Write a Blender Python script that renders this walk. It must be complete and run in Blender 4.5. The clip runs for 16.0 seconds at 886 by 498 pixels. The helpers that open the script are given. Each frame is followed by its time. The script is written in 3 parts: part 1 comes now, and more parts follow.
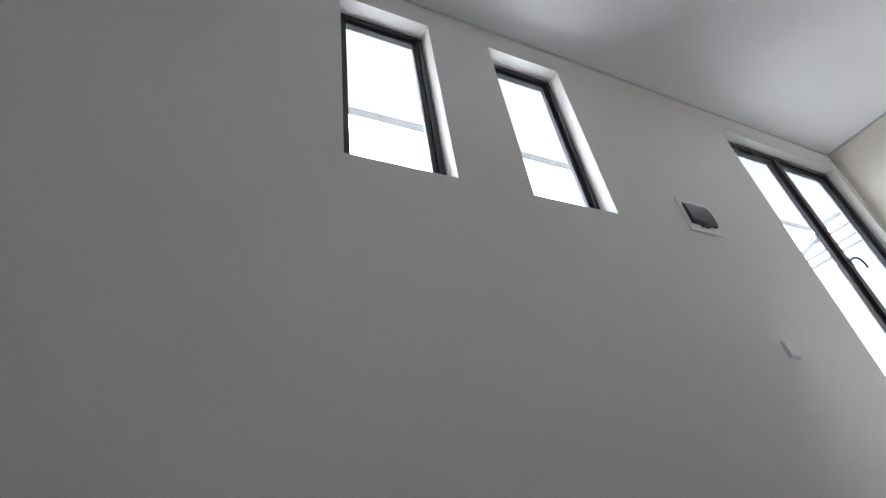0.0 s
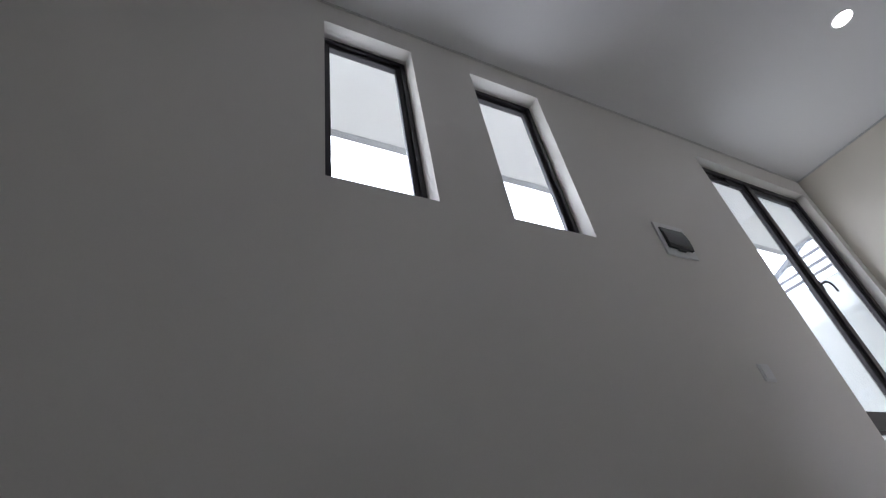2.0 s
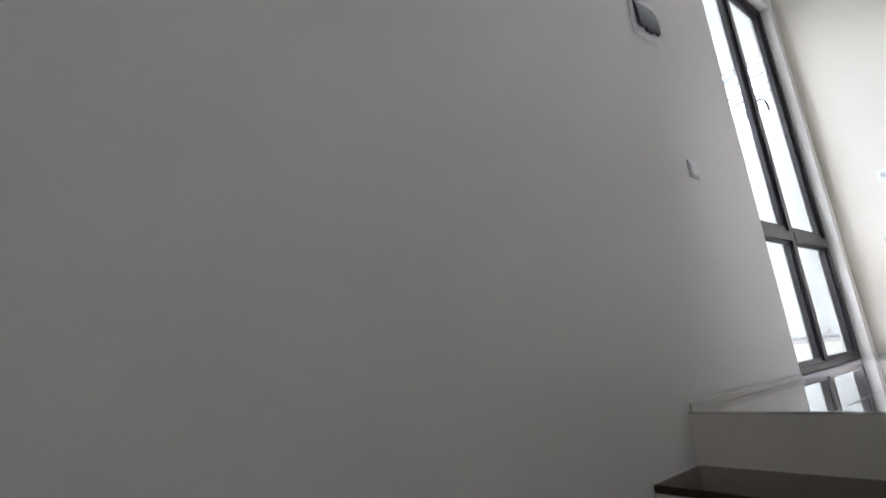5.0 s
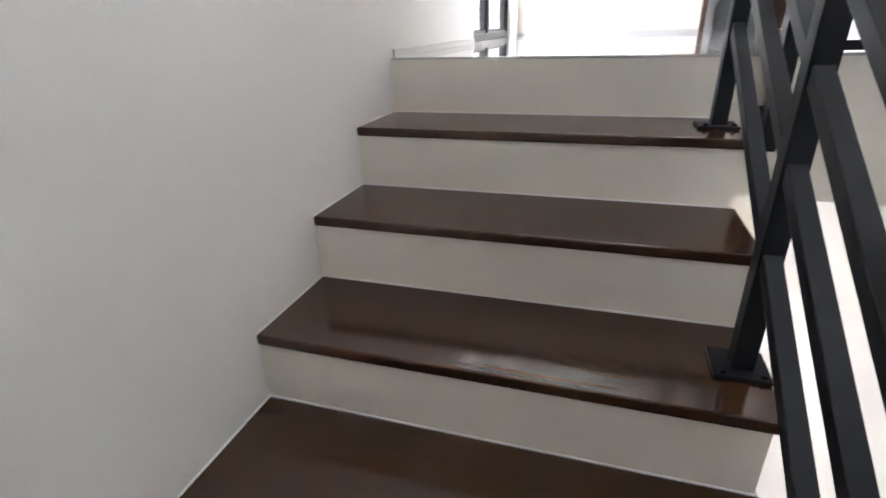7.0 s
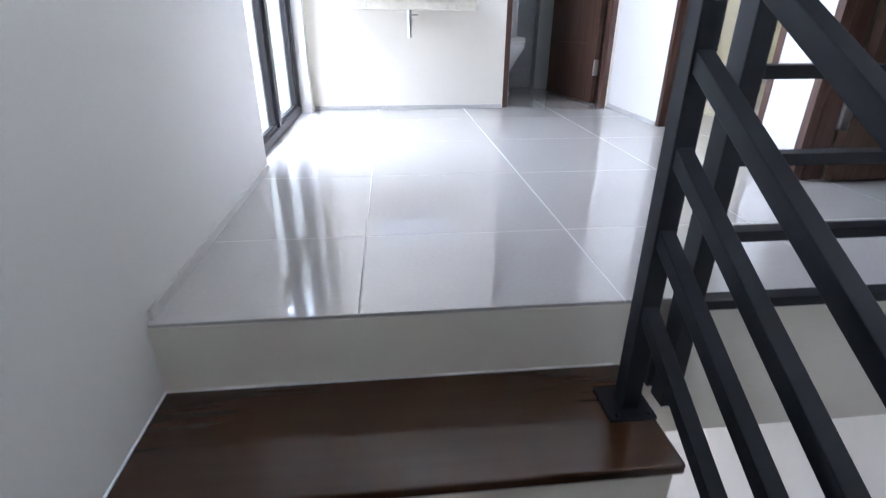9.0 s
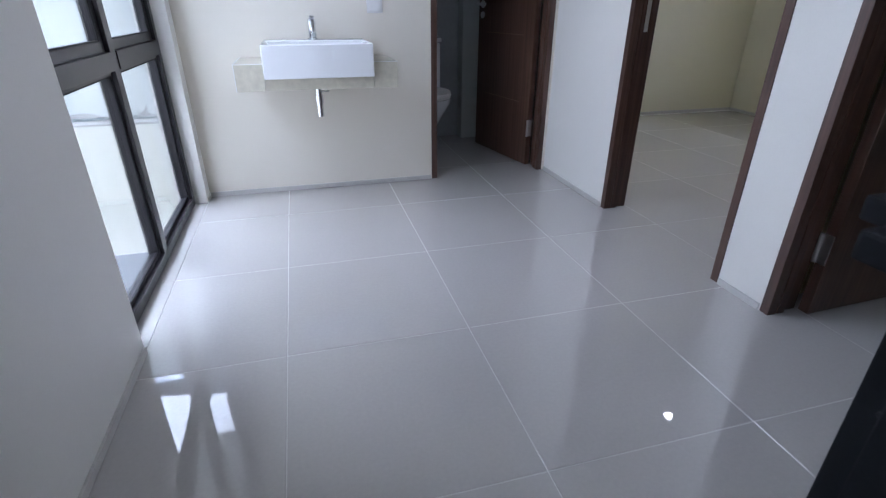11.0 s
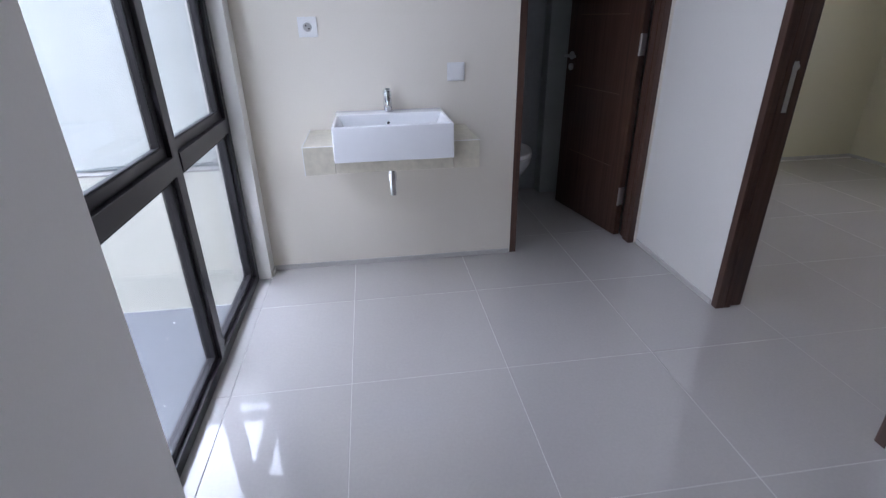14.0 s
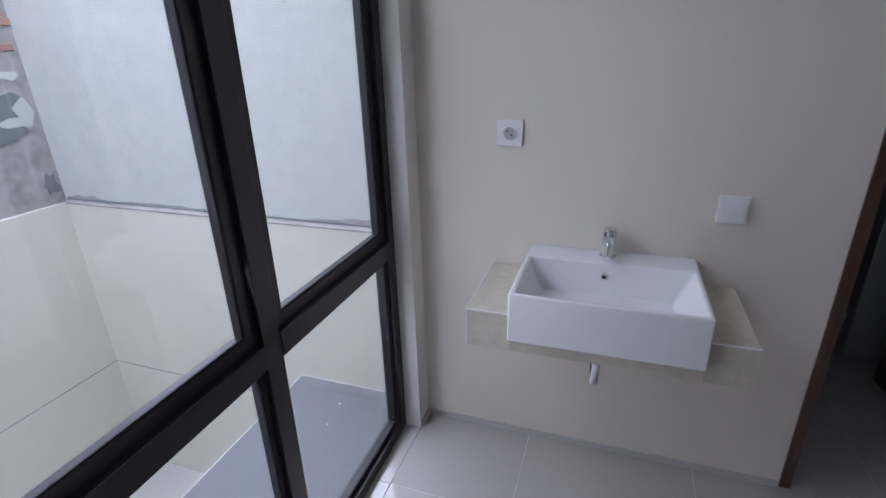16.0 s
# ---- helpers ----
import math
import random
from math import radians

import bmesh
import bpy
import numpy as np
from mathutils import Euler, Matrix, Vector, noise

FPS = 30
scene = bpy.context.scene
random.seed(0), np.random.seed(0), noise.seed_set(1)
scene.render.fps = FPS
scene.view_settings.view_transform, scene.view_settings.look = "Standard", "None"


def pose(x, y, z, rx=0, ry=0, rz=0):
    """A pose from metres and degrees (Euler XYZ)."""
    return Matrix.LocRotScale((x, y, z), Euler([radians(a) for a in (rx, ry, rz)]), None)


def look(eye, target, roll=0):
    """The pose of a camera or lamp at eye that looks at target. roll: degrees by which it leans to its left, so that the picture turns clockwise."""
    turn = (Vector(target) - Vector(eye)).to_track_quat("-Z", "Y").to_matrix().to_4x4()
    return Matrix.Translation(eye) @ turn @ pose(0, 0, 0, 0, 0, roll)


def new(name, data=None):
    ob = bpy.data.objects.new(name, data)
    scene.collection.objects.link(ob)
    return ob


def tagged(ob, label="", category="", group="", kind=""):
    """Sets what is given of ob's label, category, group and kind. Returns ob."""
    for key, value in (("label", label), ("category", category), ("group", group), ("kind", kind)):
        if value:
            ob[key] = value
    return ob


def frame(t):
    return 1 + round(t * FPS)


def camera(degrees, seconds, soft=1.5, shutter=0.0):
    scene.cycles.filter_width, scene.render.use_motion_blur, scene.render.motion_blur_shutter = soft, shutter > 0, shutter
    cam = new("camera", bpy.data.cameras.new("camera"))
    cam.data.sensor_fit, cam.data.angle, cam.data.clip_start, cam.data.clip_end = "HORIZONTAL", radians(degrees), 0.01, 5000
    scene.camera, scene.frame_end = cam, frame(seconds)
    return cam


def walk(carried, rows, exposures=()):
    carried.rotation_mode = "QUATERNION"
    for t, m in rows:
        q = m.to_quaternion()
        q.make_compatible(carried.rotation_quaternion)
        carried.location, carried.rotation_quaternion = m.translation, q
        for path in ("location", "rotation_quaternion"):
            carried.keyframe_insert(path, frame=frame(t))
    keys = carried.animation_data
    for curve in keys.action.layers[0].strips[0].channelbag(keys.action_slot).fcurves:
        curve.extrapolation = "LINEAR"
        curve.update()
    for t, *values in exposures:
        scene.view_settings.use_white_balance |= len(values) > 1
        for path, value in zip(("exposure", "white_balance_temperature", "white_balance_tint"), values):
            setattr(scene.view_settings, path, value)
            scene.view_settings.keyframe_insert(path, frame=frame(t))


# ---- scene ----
cam = camera(83.4, 16.0, soft=1.25, shutter=0.25)
PATH = [
    (0, (1.247, -1.934, 0.302), (-0.178, -1.124, 1.448), -9.2),
    (0.5, (1.254, -1.916, 0.303), (-0.137, -1.054, 1.453), -11.0),
    (1, (1.263, -1.924, 0.307), (-0.111, -1.096, 1.502), -11.3),
    (1.5, (1.262, -1.931, 0.304), (-0.124, -1.122, 1.498), -9.3),
    (2, (1.256, -1.93, 0.305), (-0.09, -1.07, 1.509), -10.6),
    (2.5, (1.237, -1.926, 0.3), (-0.135, -1.064, 1.473), -10.3),
    (3, (1.23, -1.917, 0.294), (-0.125, -1.034, 1.471), -10.5),
    (3.2, (1.221, -1.911, 0.295), (-0.135, -1.028, 1.472), -10.4),
    (5.3, (0.962, -1.793, 0.22), (-0.589, -0.544, 0.402), -4.9),
    (5.5, (0.962, -1.748, 0.118), (-0.601, -0.5, 0.084), -4.5),
    (6, (0.933, -1.706, -0.02), (-0.502, -0.373, -0.423), -2.8),
    (6.5, (0.789, -1.724, -0.012), (-0.343, -0.183, -0.597), -2.1),
    (7, (0.709, -1.693, 0.094), (0.154, 0.046, -0.724), -1.7),
    (7.5, (0.569, -1.497, 0.203), (0.283, 0.332, -0.554), -0.7),
    (8, (0.457, -1.327, 0.335), (0.324, 0.54, -0.369), -4.5),
    (8.5, (0.428, -1.189, 0.46), (0.597, 0.624, -0.368), -2.0),
    (9, (0.53, -0.942, 0.592), (0.72, 0.861, -0.253), 0.3),
    (9.5, (0.509, -0.719, 0.685), (0.79, 1.082, -0.137), 2.1),
    (10, (0.532, -0.556, 0.812), (1.053, 1.16, -0.074), 2.3),
    (12.3, (0.677, -0.189, 1.103), (1.088, 1.626, 0.371), -3.0),
    (12.5, (0.698, -0.198, 1.099), (1.1, 1.637, 0.412), -1.9),
    (13, (0.713, -0.17, 1.091), (1.144, 1.645, 0.369), -0.4),
    (13.5, (0.651, -0.012, 1.096), (0.923, 1.799, 0.292), 1.5),
    (14, (0.593, 0.135, 1.267), (0.839, 1.929, 0.416), -0.9),
    (14.5, (0.679, 0.315, 1.316), (0.804, 2.119, 0.461), -2.4),
    (15, (0.726, 0.477, 1.447), (0.554, 2.257, 0.55), -1.2),
    (15.5, (0.679, 0.717, 1.466), (0.252, 2.52, 0.713), -1.0),
    (16, (0.667, 1.056, 1.49), (0.05, 2.805, 0.742), -1.6),
]
EXPOSURES = [(0.0, 1.25, 6000, 20), (0.5, 1.0, 6000, 20), (1.0, 0.72, 6000, 21), (1.5, 0.48, 6000, 22), (2.0, 0.45, 6000, 22),
             (3.0, 0.48, 6000, 22), (5.5, 1.77, 6050, 20), (6.5, 2.62, 6100, 20), (7.0, 3.07, 6100, 20), (7.5, 3.52, 5850, 22),
             (8.0, 3.33, 5650, 20), (8.5, 2.86, 5600, 20), (9.0, 2.22, 5500, 20), (9.5, 1.57, 5400, 19), (10.0, 1.12, 5400, 19),
             (12.5, 0.85, 5450, 23), (13.0, 1.01, 5500, 23), (13.5, 0.72, 5550, 24), (14.0, 0.54, 5600, 24), (14.5, 0.39, 5650, 24),
             (15.0, 0.14, 5700, 25), (15.5, -0.13, 5700, 26), (16.0, -0.22, 5700, 27)]
walk(cam, [(t, look(a, b, r)) for t, a, b, r in PATH], EXPOSURES)


# ---- world, sun, lamps ----
world = bpy.data.worlds.new("overcast_sky")
scene.world = world
world.use_nodes = True
wn, wl = world.node_tree.nodes, world.node_tree.links
sky = wn.new("ShaderNodeTexSky")
sky.sky_type, sky.sun_disc = "NISHITA", False
sky.sun_elevation, sky.sun_rotation = radians(86), radians(300)
sky.air_density, sky.dust_density, sky.ozone_density = 1.0, 1.5, 1.0
soften = wn.new("ShaderNodeHueSaturation")
soften.inputs["Saturation"].default_value = 0.12
soften.inputs["Value"].default_value = 9.5
wl.new(sky.outputs[0], soften.inputs["Color"])
wl.new(soften.outputs[0], wn["Background"].inputs[0])
wn["Background"].inputs[1].default_value = 0.15


def lamp(name, kind, m, energy, color=(1, 1, 1), **more):
    d = bpy.data.lights.new(name, kind)
    d.energy, d.color = energy, color
    for k, v in more.items():
        if k == "size":
            d.size = v
        if k == "size_y":
            d.shape, d.size_y = "RECTANGLE", v
        if k == "radius":
            d.shadow_soft_size = v
        if k == "angle":
            d.angle = radians(v)
        if k == "spread":
            d.spread = radians(v)
        if k == "cone":
            d.spot_size, d.spot_blend = radians(v), 0.7
    o = new(name, d)
    o.matrix_world = m
    return o


lamp("sun", "SUN", look((-0.85, 1.99, 14), (0, 1.5, 0)), 0.5, (1.0, 0.97, 0.92), angle=25)
DAY = (0.93, 0.97, 1.0)
lamp("window_light", "AREA", look((-0.17, 1.88, 1.5), (1, 2.1, 1.72)), 4.8, DAY, size=1.35, size_y=2.5, spread=140)
lamp("window_light", "AREA", look((-0.17, -1.335, 2.24), (1, -1.335, 2.2)), 1.8, DAY, size=0.42, size_y=1.0, spread=150)
lamp("window_light", "AREA", look((-0.17, -0.49, 2.24), (1, -0.49, 2.2)), 1.8, DAY, size=0.42, size_y=1.0, spread=150)
# Added fill at the unseen lower opening, brightens the storey below.
lamp("window_light", "AREA", look((-0.17, 1.4, -2.1), (1, 1.4, -2.1)), 0.7, DAY, size=1.6, size_y=2.0)
lamp("downlight_bulb", "SPOT", look((1.11, 1.44, 2.975), (1.11, 1.44, 0)), 1.2, (1, 0.95, 0.88), radius=0.03, cone=110)
lamp("downlight_bulb", "SPOT", look((4.03, 2.93, 2.975), (4.03, 2.93, 0)), 1.5, (1, 0.93, 0.75), radius=0.03, cone=110)


# ---- materials ----
def material(name):
    m = bpy.data.materials.new(name)
    m.use_nodes = True
    return m, m.node_tree.nodes, m.node_tree.links, m.node_tree.nodes["Principled BSDF"]


def surface(name, color, rough=0.5, metal=0.0, grain=60.0, amount=0.06, stain=1.6, bump=0.02, coat=0.0, spec=0.5, rough_var=0.08, vary=0.0, coat_rough=0.06):
    """A plain procedural surface: fine grain, wide stains, uneven gloss and a little relief."""
    m, n, l, p = material(name)
    p.inputs["Metallic"].default_value = metal
    p.inputs["Specular IOR Level"].default_value = spec
    p.inputs["Coat Weight"].default_value = coat
    p.inputs["Coat Roughness"].default_value = coat_rough
    co = n.new("ShaderNodeTexCoord")
    fine, wide = n.new("ShaderNodeTexNoise"), n.new("ShaderNodeTexNoise")
    fine.inputs["Scale"].default_value, fine.inputs["Detail"].default_value = grain, 6
    wide.inputs["Scale"].default_value, wide.inputs["Detail"].default_value = stain, 5
    geo = n.new("ShaderNodeNewGeometry")
    for t in (fine, wide):
        l.new(geo.outputs["Position"], t.inputs["Vector"])
    both = n.new("ShaderNodeMath")
    both.operation = "MULTIPLY_ADD"
    l.new(fine.outputs[0], both.inputs[0])
    both.inputs[1].default_value = 0.5
    half = n.new("ShaderNodeMath")
    half.operation = "MULTIPLY"
    half.inputs[1].default_value = 0.5
    l.new(wide.outputs[0], half.inputs[0])
    l.new(half.outputs[0], both.inputs[2])
    ramp = n.new("ShaderNodeValToRGB")
    ramp.color_ramp.elements[0].position, ramp.color_ramp.elements[1].position = 0.3, 0.7
    ramp.color_ramp.elements[0].color = (*[c * (1 - amount) for c in color], 1)
    ramp.color_ramp.elements[1].color = (*[min(1, c * (1 + amount)) for c in color], 1)
    l.new(both.outputs[0], ramp.inputs[0])
    out = ramp.outputs[0]
    if vary:
        info, hsv, rng = n.new("ShaderNodeObjectInfo"), n.new("ShaderNodeHueSaturation"), n.new("ShaderNodeMapRange")
        rng.inputs["To Min"].default_value, rng.inputs["To Max"].default_value = 1 - vary, 1 + vary
        l.new(info.outputs["Random"], rng.inputs["Value"])
        l.new(rng.outputs[0], hsv.inputs["Value"])
        l.new(out, hsv.inputs["Color"])
        out = hsv.outputs[0]
    l.new(out, p.inputs["Base Color"])
    rr = n.new("ShaderNodeMapRange")
    rr.inputs["To Min"].default_value, rr.inputs["To Max"].default_value = max(0.01, rough - rough_var), rough + rough_var
    l.new(wide.outputs[0], rr.inputs["Value"])
    l.new(rr.outputs[0], p.inputs["Roughness"])
    if bump:
        b = n.new("ShaderNodeBump")
        b.inputs["Strength"].default_value, b.inputs["Distance"].default_value = bump, 0.01
        l.new(fine.outputs[0], b.inputs["Height"])
        l.new(b.outputs[0], p.inputs["Normal"])
    return m


def wood(name, dark, light, rough, along="z", coat=0.2, relief=0.08):
    m, n, l, p = material(name)
    geo, mp, no, ramp = n.new("ShaderNodeNewGeometry"), n.new("ShaderNodeMapping"), n.new("ShaderNodeTexNoise"), n.new("ShaderNodeValToRGB")
    mp.inputs["Scale"].default_value = {"z": (55, 55, 2.2), "x": (2.2, 55, 55), "y": (55, 2.2, 55)}[along]
    l.new(geo.outputs["Position"], mp.inputs["Vector"])
    l.new(mp.outputs[0], no.inputs["Vector"])
    no.inputs["Scale"].default_value, no.inputs["Detail"].default_value, no.inputs["Distortion"].default_value = 1.0, 5, 0.3
    ramp.color_ramp.elements[0].position, ramp.color_ramp.elements[1].position = 0.32, 0.72
    ramp.color_ramp.elements[0].color, ramp.color_ramp.elements[1].color = (*dark, 1), (*light, 1)
    l.new(no.outputs[0], ramp.inputs[0])
    l.new(ramp.outputs[0], p.inputs["Base Color"])
    p.inputs["Roughness"].default_value, p.inputs["Coat Weight"].default_value, p.inputs["Coat Roughness"].default_value = rough, coat, 0.12
    if relief:
        b = n.new("ShaderNodeBump")
        b.inputs["Strength"].default_value, b.inputs["Distance"].default_value = relief, 0.003
        l.new(no.outputs[0], b.inputs["Height"])
        l.new(b.outputs[0], p.inputs["Normal"])
    return m


def clear_glass(name):
    m, n, l, p = material(name)
    tr, gl, mix, fr = n.new("ShaderNodeBsdfTransparent"), n.new("ShaderNodeBsdfGlossy"), n.new("ShaderNodeMixShader"), n.new("ShaderNodeLayerWeight")
    tr.inputs[0].default_value = (0.93, 0.96, 0.95, 1)
    gl.inputs["Roughness"].default_value = 0.01
    steep, scale = n.new("ShaderNodeMath"), n.new("ShaderNodeMath")
    steep.operation, scale.operation = "POWER", "MULTIPLY_ADD"
    l.new(fr.outputs["Facing"], steep.inputs[0])
    steep.inputs[1].default_value = 5.0
    l.new(steep.outputs[0], scale.inputs[0])
    scale.inputs[1].default_value, scale.inputs[2].default_value = 0.9, 0.04
    fr.inputs["Blend"].default_value = 0.5
    l.new(scale.outputs[0], mix.inputs[0])
    l.new(tr.outputs[0], mix.inputs[1])
    l.new(gl.outputs[0], mix.inputs[2])
    l.new(mix.outputs[0], n["Material Output"].inputs["Surface"])
    return m


def milky_sheet(name):
    """Thin translucent roofing: most of the sky shows through, the rest scatters."""
    m, n, l, p = material(name)
    tr, df, mix, no = n.new("ShaderNodeBsdfTransparent"), n.new("ShaderNodeBsdfTranslucent"), n.new("ShaderNodeMixShader"), n.new("ShaderNodeTexNoise")
    tr.inputs[0].default_value, df.inputs[0].default_value = (0.93, 0.95, 0.97, 1), (0.85, 0.87, 0.9, 1)
    no.inputs["Scale"].default_value = 3.0
    rng = n.new("ShaderNodeMapRange")
    rng.inputs["To Min"].default_value, rng.inputs["To Max"].default_value = 0.05, 0.13
    l.new(no.outputs[0], rng.inputs["Value"])
    l.new(rng.outputs[0], mix.inputs[0])
    l.new(tr.outputs[0], mix.inputs[1])
    l.new(df.outputs[0], mix.inputs[2])
    l.new(mix.outputs[0], n["Material Output"].inputs["Surface"])
    return m


def glow(name, color, strength):
    m, n, l, p = material(name)
    p.inputs["Emission Color"].default_value, p.inputs["Emission Strength"].default_value = (*color, 1), strength
    return m


CREAM = surface("cream_wall_paint", (0.80, 0.752, 0.66), 0.55, grain=140, amount=0.02, stain=0.9, bump=0.04)
SOFTWHITE = surface("soft_white_wall_paint", (0.79, 0.77, 0.725), 0.5, grain=140, amount=0.02, stain=0.9, bump=0.04)
WHITE = surface("white_ceiling_paint", (0.82, 0.82, 0.81), 0.6, grain=120, amount=0.015, stain=0.8, bump=0.03)
TILE = surface("polished_grey_tile", (0.52, 0.50, 0.48), 0.022, coat=0.6, coat_rough=0.012, grain=90, amount=0.05, stain=1.4, bump=0.0, rough_var=0.008, spec=0.85, vary=0.02)
GROUT = surface("pale_grout", (0.62, 0.61, 0.59), 0.8, grain=200, amount=0.08)
JOINT = surface("beige_grout", (0.47, 0.45, 0.43), 0.3, grain=200, amount=0.05)
SKIRT = surface("grey_skirting_tile", (0.57, 0.55, 0.52), 0.3, grain=90, amount=0.05, bump=0.0)
TREAD = wood("dark_brown_tread", (0.046, 0.0195, 0.009), (0.053, 0.0235, 0.011), 0.16, "x", 0.22, 0.0)
STEEL = surface("charcoal_painted_steel", (0.009, 0.010, 0.0135), 0.48, spec=0.26, grain=180, amount=0.15, bump=0.02)
FRAME = surface("dark_bronze_aluminium", (0.025, 0.021, 0.0245), 0.30, metal=0.15, grain=160, amount=0.12, bump=0.01)
RUBBER = surface("black_gasket", (0.012, 0.012, 0.013), 0.6, amount=0.1)
GLASS = clear_glass("window_glass")
POLY = milky_sheet("translucent_roof_sheet")
DOORWOOD = wood("dark_walnut_door", (0.056, 0.028, 0.019), (0.108, 0.055, 0.036), 0.38)
JAMBWOOD = wood("brown_stained_jamb", (0.060, 0.029, 0.020), (0.108, 0.054, 0.037), 0.4)
INLAY = surface("pale_groove", (0.16, 0.10, 0.065), 0.5)
CERAMIC = surface("white_glazed_ceramic", (0.86, 0.87, 0.88), 0.08, grain=20, amount=0.01, bump=0.0, rough_var=0.02)
CHROME = surface("chrome", (0.80, 0.81, 0.82), 0.07, metal=1.0, grain=20, amount=0.02, bump=0.0, rough_var=0.02)
SATIN = surface("satin_steel", (0.62, 0.62, 0.61), 0.28, metal=1.0, grain=160, amount=0.05)
SHELFSTONE = surface("cream_stone_tile", (0.62, 0.58, 0.47), 0.35, grain=35, amount=0.16, stain=6, bump=0.03)
PLASTIC = surface("white_plastic", (0.84, 0.84, 0.83), 0.3, grain=40, amount=0.01, bump=0.0)
# Near-black colour that stands in for the shade inside small holes.
HOLE_SHADE = surface("hole_shade", (0.02, 0.02, 0.02), 0.5)
SMOKE = surface("smoked_cover", (0.035, 0.038, 0.042), 0.12, amount=0.05, bump=0.0)
BATHTILE = surface("grey_bath_tile", (0.34, 0.35, 0.365), 0.3, grain=40, amount=0.1, stain=3, vary=0.04)
ROOMPAINT = surface("pale_yellow_paint", (0.73, 0.69, 0.51), 0.55, grain=140, amount=0.02, bump=0.04)
OUTCREAM = surface("outdoor_cream_paint", (0.55, 0.545, 0.485), 0.7, grain=90, amount=0.06, stain=1.1, bump=0.08)
PLASTER = surface("grey_cement_plaster", (0.46, 0.48, 0.462), 0.85, grain=7, amount=0.10, stain=0.7, bump=0.04)
CEMENT = surface("raw_cement", (0.29, 0.285, 0.28), 0.9, grain=12, amount=0.34, stain=4, bump=0.2)
SLATE = surface("dark_grey_render", (0.15, 0.17, 0.175), 0.9, grain=14, amount=0.22, stain=4, bump=0.2)
SOFFIT = surface("weathered_concrete_edge", (0.42, 0.43, 0.44), 0.9, grain=9, amount=0.30, stain=5, bump=0.1)
SLABGREY = surface("grey_waterproofed_slab", (0.105, 0.113, 0.125), 0.7, grain=70, amount=0.12, stain=2.5, bump=0.1)
BRICK = surface("red_brick", (0.34, 0.20, 0.16), 0.85, grain=50, amount=0.2, bump=0.2, vary=0.2)
GROUND = surface("concrete_ground", (0.35, 0.35, 0.34), 0.85, grain=50, amount=0.15, stain=1.0, bump=0.1)
BULB = glow("lit_diffuser", (1.0, 0.96, 0.9), 12.0)


# ---- mesh helpers ----
def box(bm, x0, x1, y0, y1, z0, z1, bevel=0.0):
    made = bmesh.ops.create_cube(bm, size=1.0)["verts"]
    bmesh.ops.transform(bm, matrix=Matrix.Translation(((x0 + x1) / 2, (y0 + y1) / 2, (z0 + z1) / 2)) @ Matrix.Diagonal((x1 - x0, y1 - y0, z1 - z0, 1)), verts=made)
    if bevel:
        edges = list({e for v in made for e in v.link_edges})
        bmesh.ops.bevel(bm, geom=edges, offset=bevel, segments=2, affect="EDGES", profile=0.6)
    return bm


def boxes(*specs, bevel=0.0):
    bm = bmesh.new()
    for b in specs:
        box(bm, *b, bevel=bevel)
    return bm


def tube(bm, a, b, r0, r1=None, seg=20):
    a, b = Vector(a), Vector(b)
    d = b - a
    m = Matrix.Translation((a + b) / 2) @ d.to_track_quat("Z", "Y").to_matrix().to_4x4()
    bmesh.ops.create_cone(bm, cap_ends=True, segments=seg, radius1=r0, radius2=r0 if r1 is None else r1, depth=d.length, matrix=m)
    return bm


def beam(bm, a, b, w, h, bevel=0.0):
    """A square bar from a to b that stands upright: w across, h high."""
    a, b = Vector(a), Vector(b)
    d = b - a
    side = d.cross(Vector((0, 0, 1))).normalized()
    up = side.cross(d).normalized()
    m = Matrix((side, d.normalized(), up)).transposed().to_4x4()
    made = bmesh.ops.create_cube(bm, size=1.0)["verts"]
    bmesh.ops.transform(bm, matrix=Matrix.Translation((a + b) / 2) @ m @ Matrix.Diagonal((w, d.length, h, 1)), verts=made)
    if bevel:
        bmesh.ops.bevel(bm, geom=list({e for v in made for e in v.link_edges}), offset=bevel, segments=2, affect="EDGES", profile=0.6)
    return bm


def mesh_of(name, bm, mat, smooth=False):
    me = bpy.data.meshes.new(name)
    bm.normal_update()
    bm.to_mesh(me)
    bm.free()
    me.materials.append(mat)
    if smooth:
        for p in me.polygons:
            p.use_smooth = True
        me.set_sharp_from_angle(angle=radians(35))
    return me


def part(name, bm, mat, parent=None, label="", smooth=False):
    o = new(name, mesh_of(name, bm, mat, smooth))
    if parent is not None:
        o.parent = parent
        o.matrix_parent_inverse = parent.matrix_world.inverted()
    return tagged(o, label)


def thing(name, at, label, category, group="", kind=""):
    o = new(name)
    o.matrix_world = Matrix.Translation(at)
    bpy.context.view_layer.update()
    o.empty_display_size = 0.1
    return tagged(o, label, category, group, kind)


def setting(name, bm, mat, label, category):
    return tagged(part(name, bm, mat), label, category, kind="structure")


